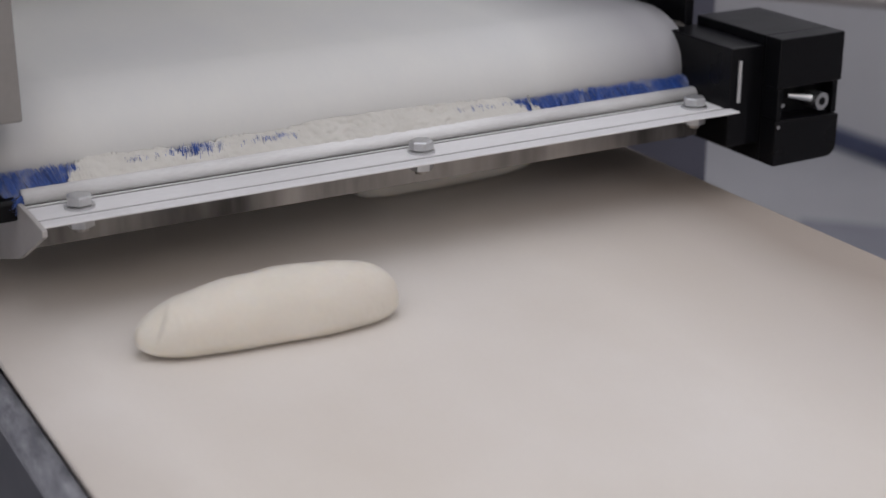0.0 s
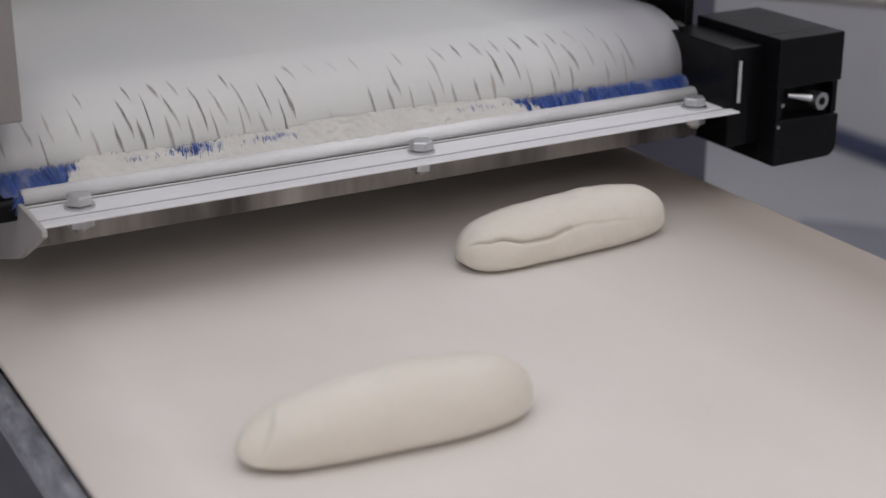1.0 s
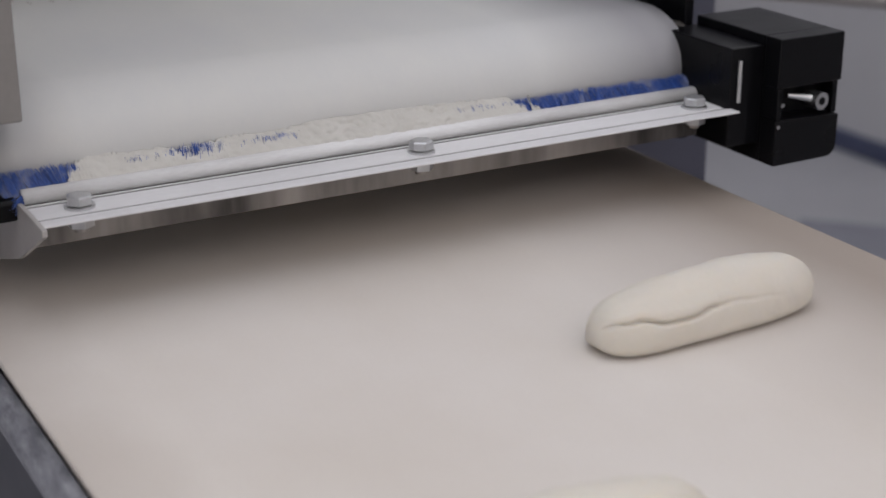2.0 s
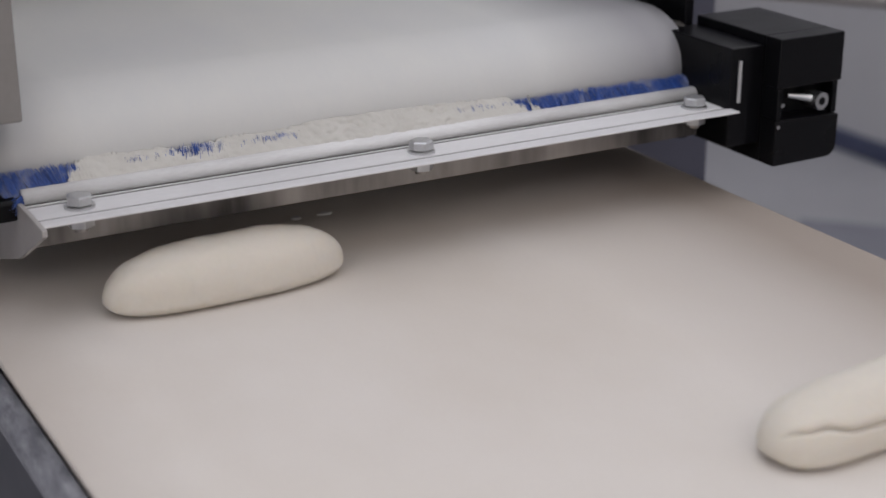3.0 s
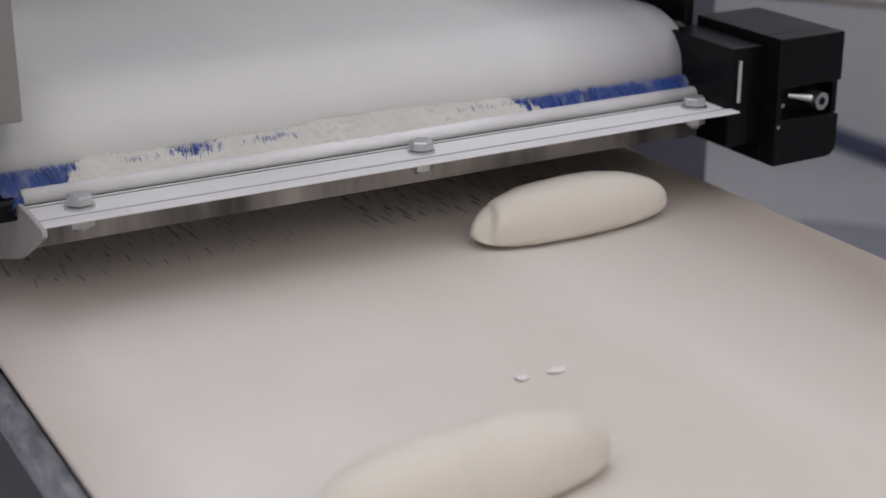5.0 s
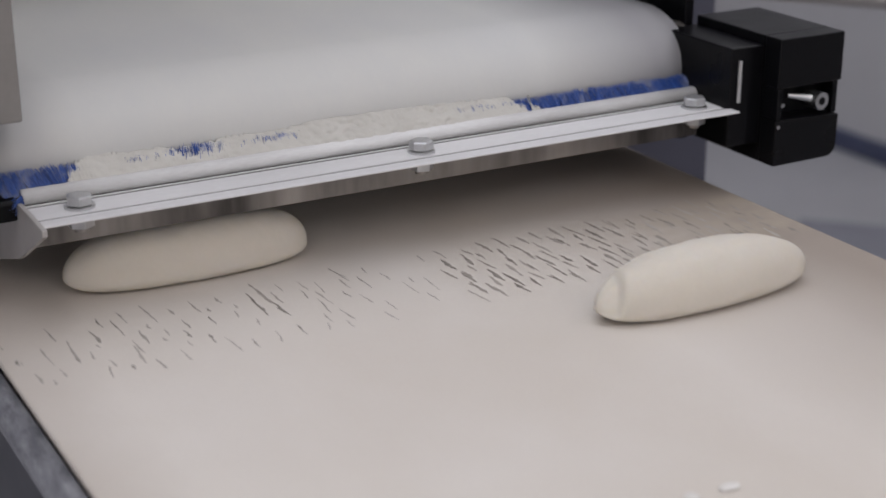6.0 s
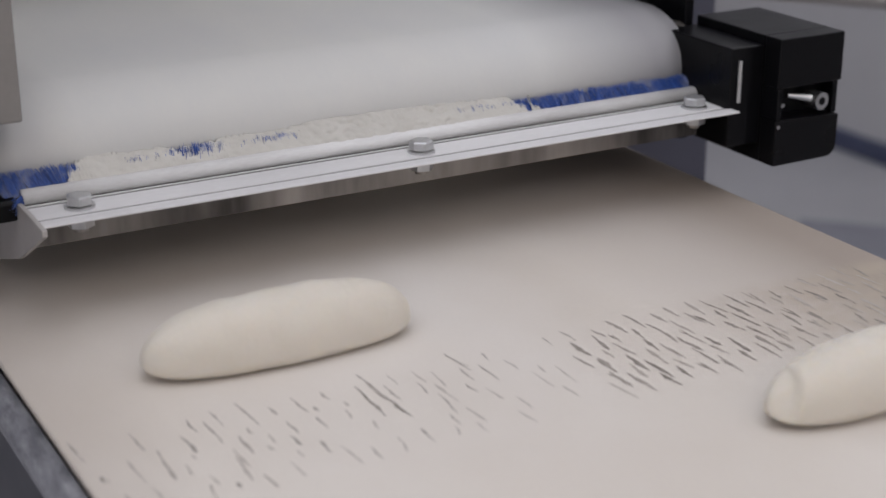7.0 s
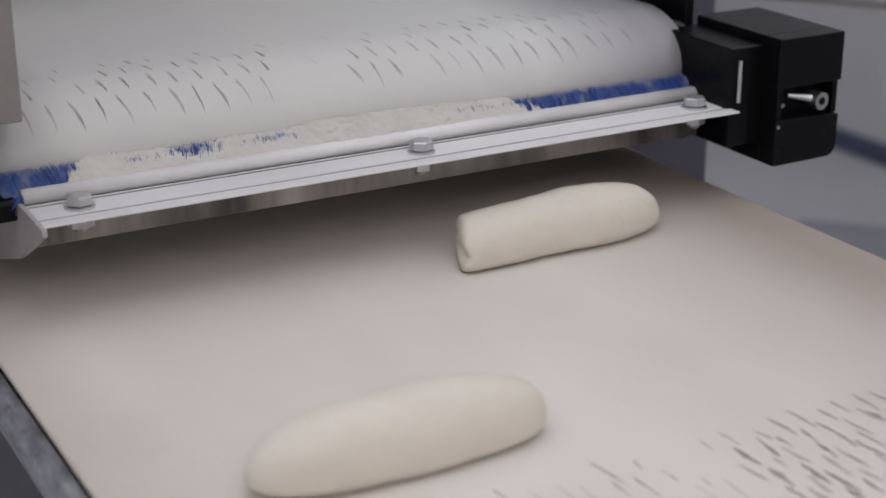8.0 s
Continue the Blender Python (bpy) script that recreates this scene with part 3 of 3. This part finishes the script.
tagged(part("flour_specks", bm, FLOUR, brush, smooth=True), kind="stuff")

# ---- black end block of the bar ----
blk = thing("bearing_block", 0, 0, 0, "black plastic end block with a recess and a socket screw", "bearing block")
bx0, bx1, by0, by1, bz0, bz1 = 0.660, 0.7125, 0.7566, 0.843, 0.0207, 0.104
o = [(bx0, bz0), (bx1 - 0.008, bz0 + 0.0005)] + [(bx1 - 0.008 + 0.008 * math.sin(a), bz0 + 0.0085 - 0.008 * math.cos(a)) for a in (0.4, 0.8, 1.2, 1.57)] + [(bx1, bz1), (bx0, bz1)]
part("body", prism(o, "y", 0.772, by1, 0.0008), BLACK, blk)
lowo = o[:-2] + [(bx1, 0.0495), (bx0, 0.0515)]
part("lower_cheek", prism(lowo, "y", by0, 0.7718, 0.0008), BLACK, blk)
part("upper_cheek", box(bx0, bx1, by0, 0.7718, 0.0720, bz1, 0.0008), BLACK, blk)
part("inner_wall", box(bx0, bx0 + 0.004, by0, 0.7718, 0.0518, 0.0718, 0.0004), BLACK, blk)
part("outer_wall", box(bx1 - 0.004, bx1, by0 + 0.003, 0.7718, 0.0498, 0.0718, 0.0004), BLACK, blk)
part("screw_shank", rod((0.674, 0.764, 0.0650), (0.694, 0.7595, 0.0610), 0.0018, 20, r2=0.0032), CHROME, blk, "bright steel screw")
part("screw_head", rod((0.6945, 0.768, 0.0606), (0.6955, 0.7545, 0.0604), 0.0058, 32), CHROME, blk, "round steel socket screw head")
part("screw_socket", rod((0.6954, 0.7555, 0.0604), (0.69552, 0.7541, 0.0604), 0.0027, 6), BLACK, blk)
for px, pz in ((0.6645, 0.0610), (0.6620, 0.0470)):
    part("grub_screw", rod((px, by0 - 0.0006, pz), (px, by0 + 0.001, pz), 0.0014, 16), CHROME, blk)
part("clamp_plate", box(0.6335, 0.6598, 0.772, 0.842, 0.0335, 0.0980, 0.001), BLACK, blk, "dark clamp plate holding the bar end")
part("clamp_pin", rod((0.6400, 0.7705, 0.063), (0.6400, 0.7705, 0.090), 0.0013, 16), ZINC, blk, "bright steel pin")

# beige tube of the neighbouring machine
tube = tagged(part("support_tube", rod((1.08, 1.338, 0.0035), (1.41, 0.886, 0.0035), 0.0153, 32), PAINT), "beige-grey horizontal support tube beside the machine", "support tube")
tagged(part("tube_post", box(1.405, 1.465, 0.835, 0.895, FLOOR, 0.05, 0.004), PAINT), "beige-grey upright post carrying the support tube", "post")


# ---- dough ----
def dough(label, length, left, right, width, height, seed, crease=(), folds=(), low=1.0, dent=0.0, ripple=0.006):
    """A rolled dough piece along x, sagged flat on z = 0. left, right: how blunt the ends are (2 pointed, 30 cut square); low: height left at the left end."""
    bm = bmesh.new()
    nu, nv = 150, 160 if crease else 96
    rings = []
    for i in range(nu + 1):
        u = -math.cos(math.pi * i / nu)
        e = left if u < 0 else right
        r = max(0.0, 1 - abs(u) ** e) ** 0.5
        plan = max(0.0, 1 - abs(u) ** ((0.95 if u < 0 else 0.72) * e)) ** 0.5
        swell = 1 + 0.04 * noise.noise(Vector((u * 2.2, seed, 0))) + 0.018 * noise.noise(Vector((u * 5, seed, 3)))
        r *= swell
        plan *= swell
        lift = 0.0080 * (1 - min(1.0, r)) ** 2
        tall = (height - lift) * r ** 0.72 * (low + (1 - low) * min(1.0, (u + 1) / 1.1))
        belly = 0.34 * tall
        ring = []
        for j in range(nv):
            a = 2 * math.pi * j / nv
            c, s = math.cos(a), math.sin(a)
            k = 1.0
            if crease:
                for (ua, ta), (ub, tb) in zip(crease, crease[1:]):
                    if ua <= u <= ub:
                        m = (u - ua) / (ub - ua)
                        line = ta + (tb - ta) * m * m * (3 - 2 * m) + 0.015 * math.sin(u * 23)
                        d = a - (math.pi - line)
                        fade = min(1.0, (u - crease[0][0]) / 0.07) * (1.0 if u < crease[-2][0] else 0.30 * (1 - m))
                        k -= 0.19 * fade * math.exp(-((d if d > 0 else d * 2.0) / 0.055) ** 2)
                        k += 0.038 * fade * math.exp(-((d + 0.20) / 0.15) ** 2)
            for fu, fa, fw, fd, lean in folds:
                d = (a - fa + math.pi) % (2 * math.pi) - math.pi
                k -= fd * 0.5 * (1 - math.tanh((u - fu + lean * d) / 0.013)) * math.exp(-(d / fw) ** 2)
            k += 0.024 * noise.noise(Vector((u * 6, c * 2 + seed, s * 2))) + ripple * noise.noise(Vector((u * 26, c * 4, s * 4 + seed)))
            x = u * length / 2
            side = 1 if c > 0 else -1
            if s > 0:
                y = width / 2 * plan * k * side * abs(c) ** 0.94
                z = belly + (tall - belly) * k * s ** 0.96
            else:
                y = width / 2 * plan * k * side * abs(c) ** 0.42
                z = belly * (1 - abs(s) ** 0.62 * min(1.0, r) ** 0.35)
            if dent and u < -0.85:
                x += (-u - 0.85) / 0.15 * (0.5 * y + dent * math.exp(-((z / (height * low) - 0.40) / 0.13) ** 2))
            ring.append(bm.verts.new((x, y + 0.0012 * noise.noise(Vector((u * 1.5, seed, 9))), z + lift)))
        rings.append(ring)
    for p, q in zip(rings, rings[1:]):
        for j in range(nv):
            bm.faces.new((p[j], p[(j + 1) % nv], q[(j + 1) % nv], q[j]))
    bmesh.ops.remove_doubles(bm, verts=bm.verts, dist=1e-6)
    lowest = min(v.co.z for v in bm.verts)
    bmesh.ops.translate(bm, verts=bm.verts, vec=(0, 0, 0.0002 - lowest))
    ob = part("dough_piece", bm, DOUGH, smooth=True)
    return tagged(ob, label, "dough piece", "dough pieces on the conveyor belt")


SEAM = [(-0.985, 1.0), (-0.80, 0.66), (-0.50, 0.33), (-0.32, 0.32), (-0.12, 0.44), (0.60, 0.26)]
# dough, x of its middle, y at 0 s, turn in degrees, when it comes free of the upper belt, how far it lags behind the belt just after
PIECES = [
    (dough("rolled raw dough piece with a folded tip on the belt", 0.143, 3.4, 4.6, 0.0415, 0.0345, 1.3, (), [(-0.84, 2.5, 0.8, 0.22, 0.09)], 0.86, 0.0, 0.010), 0.2900, 0.7095, -3.7, -1.0, 0.0),
    (dough("rolled raw dough piece with an open crease along its side", 0.145, 6.0, 4.2, 0.0425, 0.0335, 4.1, SEAM, (), 0.86), 0.4920, 0.8775, 2.0, 0.2, 0.008),
    (dough("smooth rolled raw dough piece with rounded ends", 0.141, 3.8, 3.3, 0.0415, 0.0340, 7.7, (), (), 0.97, 0.0, 0.012), 0.2915, 1.1795, 1.3, 2.55, 0.005),
    (dough("rolled raw dough piece with tapered ends and a pinched tip", 0.140, 2.7, 2.2, 0.0415, 0.0345, 9.2, (), [(-0.85, 2.45, 1.0, 0.40, 0.05)]), 0.5135, 1.4445, 0.5, 4.42, 0.016),
    (dough("smooth rolled raw dough piece tapering to one end", 0.144, 2.9, 3.9, 0.0415, 0.0345, 12.6), 0.2842, 1.6285, -1.4, 5.85, 0.008),
    (dough("rolled raw dough piece with a blunt notched end", 0.141, 44.0, 3.6, 0.0415, 0.0335, 18.4, (), (), 0.82, 0.0036), 0.4938, 1.8262, 0.6, 7.33, 0.001),
]


def crumb(seed, sx, sy, sz):
    bm = bmesh.new()
    bmesh.ops.create_icosphere(bm, subdivisions=3, radius=1.0)
    for v in bm.verts:
        k = 1 + 0.25 * noise.noise(v.co * 1.7 + Vector((seed, 0, 0)))
        v.co = Vector((v.co.x * sx * k, v.co.y * sy * k, (v.co.z * k + 0.8) * sz))
    bmesh.ops.translate(bm, verts=bm.verts, vec=(0, 0, -min(v.co.z for v in bm.verts) + 0.0001))
    return tagged(part("flour_crumb", bm, CRUMB, smooth=True), "small pale crumb of floury dough on the belt", "crumb", "crumbs behind the dough")


CRUMBS = [(crumb(1, 0.0034, 0.0032, 0.0009), 0.3744, 0.7604 + SPEED * 3.8), (crumb(5, 0.0052, 0.0030, 0.0008), 0.3941, 0.7599 + SPEED * 3.8)]


# ---- what moves ----
def motions():
    for i, ob in enumerate(belt_sections):
        walk(ob, [(t, loop_pose(i * PITCH + gone(t), BF, BB, RR, -RR)) for t in TIMES])
    # between the two belts a piece is driven faster; it leaves the upper belt at its last number
    for ob, x, y, turn, free, cling in PIECES:
        rows = []
        for t in FINE:
            slip = cling * max(0.0, min(1.0, 1 - (t - free - 0.15) / 0.6))
            rows.append((t, pose(x, y - gone(t) - slip + min(0.10, 0.12 * max(0.0, free - t)), 0, 0, 0, turn)))
        walk(ob, rows)
    for ob, x, y in CRUMBS:
        walk(ob, [(t, pose(x, y - gone(t), 0)) for t in TIMES])
    # the upper belt runs the other way round: out below, up over the nose and back along the top
    for row, ob in enumerate(ustrips):
        rows = []
        for k in range(241):
            t = k / 30
            # counted from the foremost point of the nose upwards
            arc = 0.0790 - 0.0165 * row + USPEED * (t - 8.0)
            rows.append((t, upper_pose(U_LEGS[0] + math.pi * UR / 2 + arc)))
        walk(ob, rows)


motions()
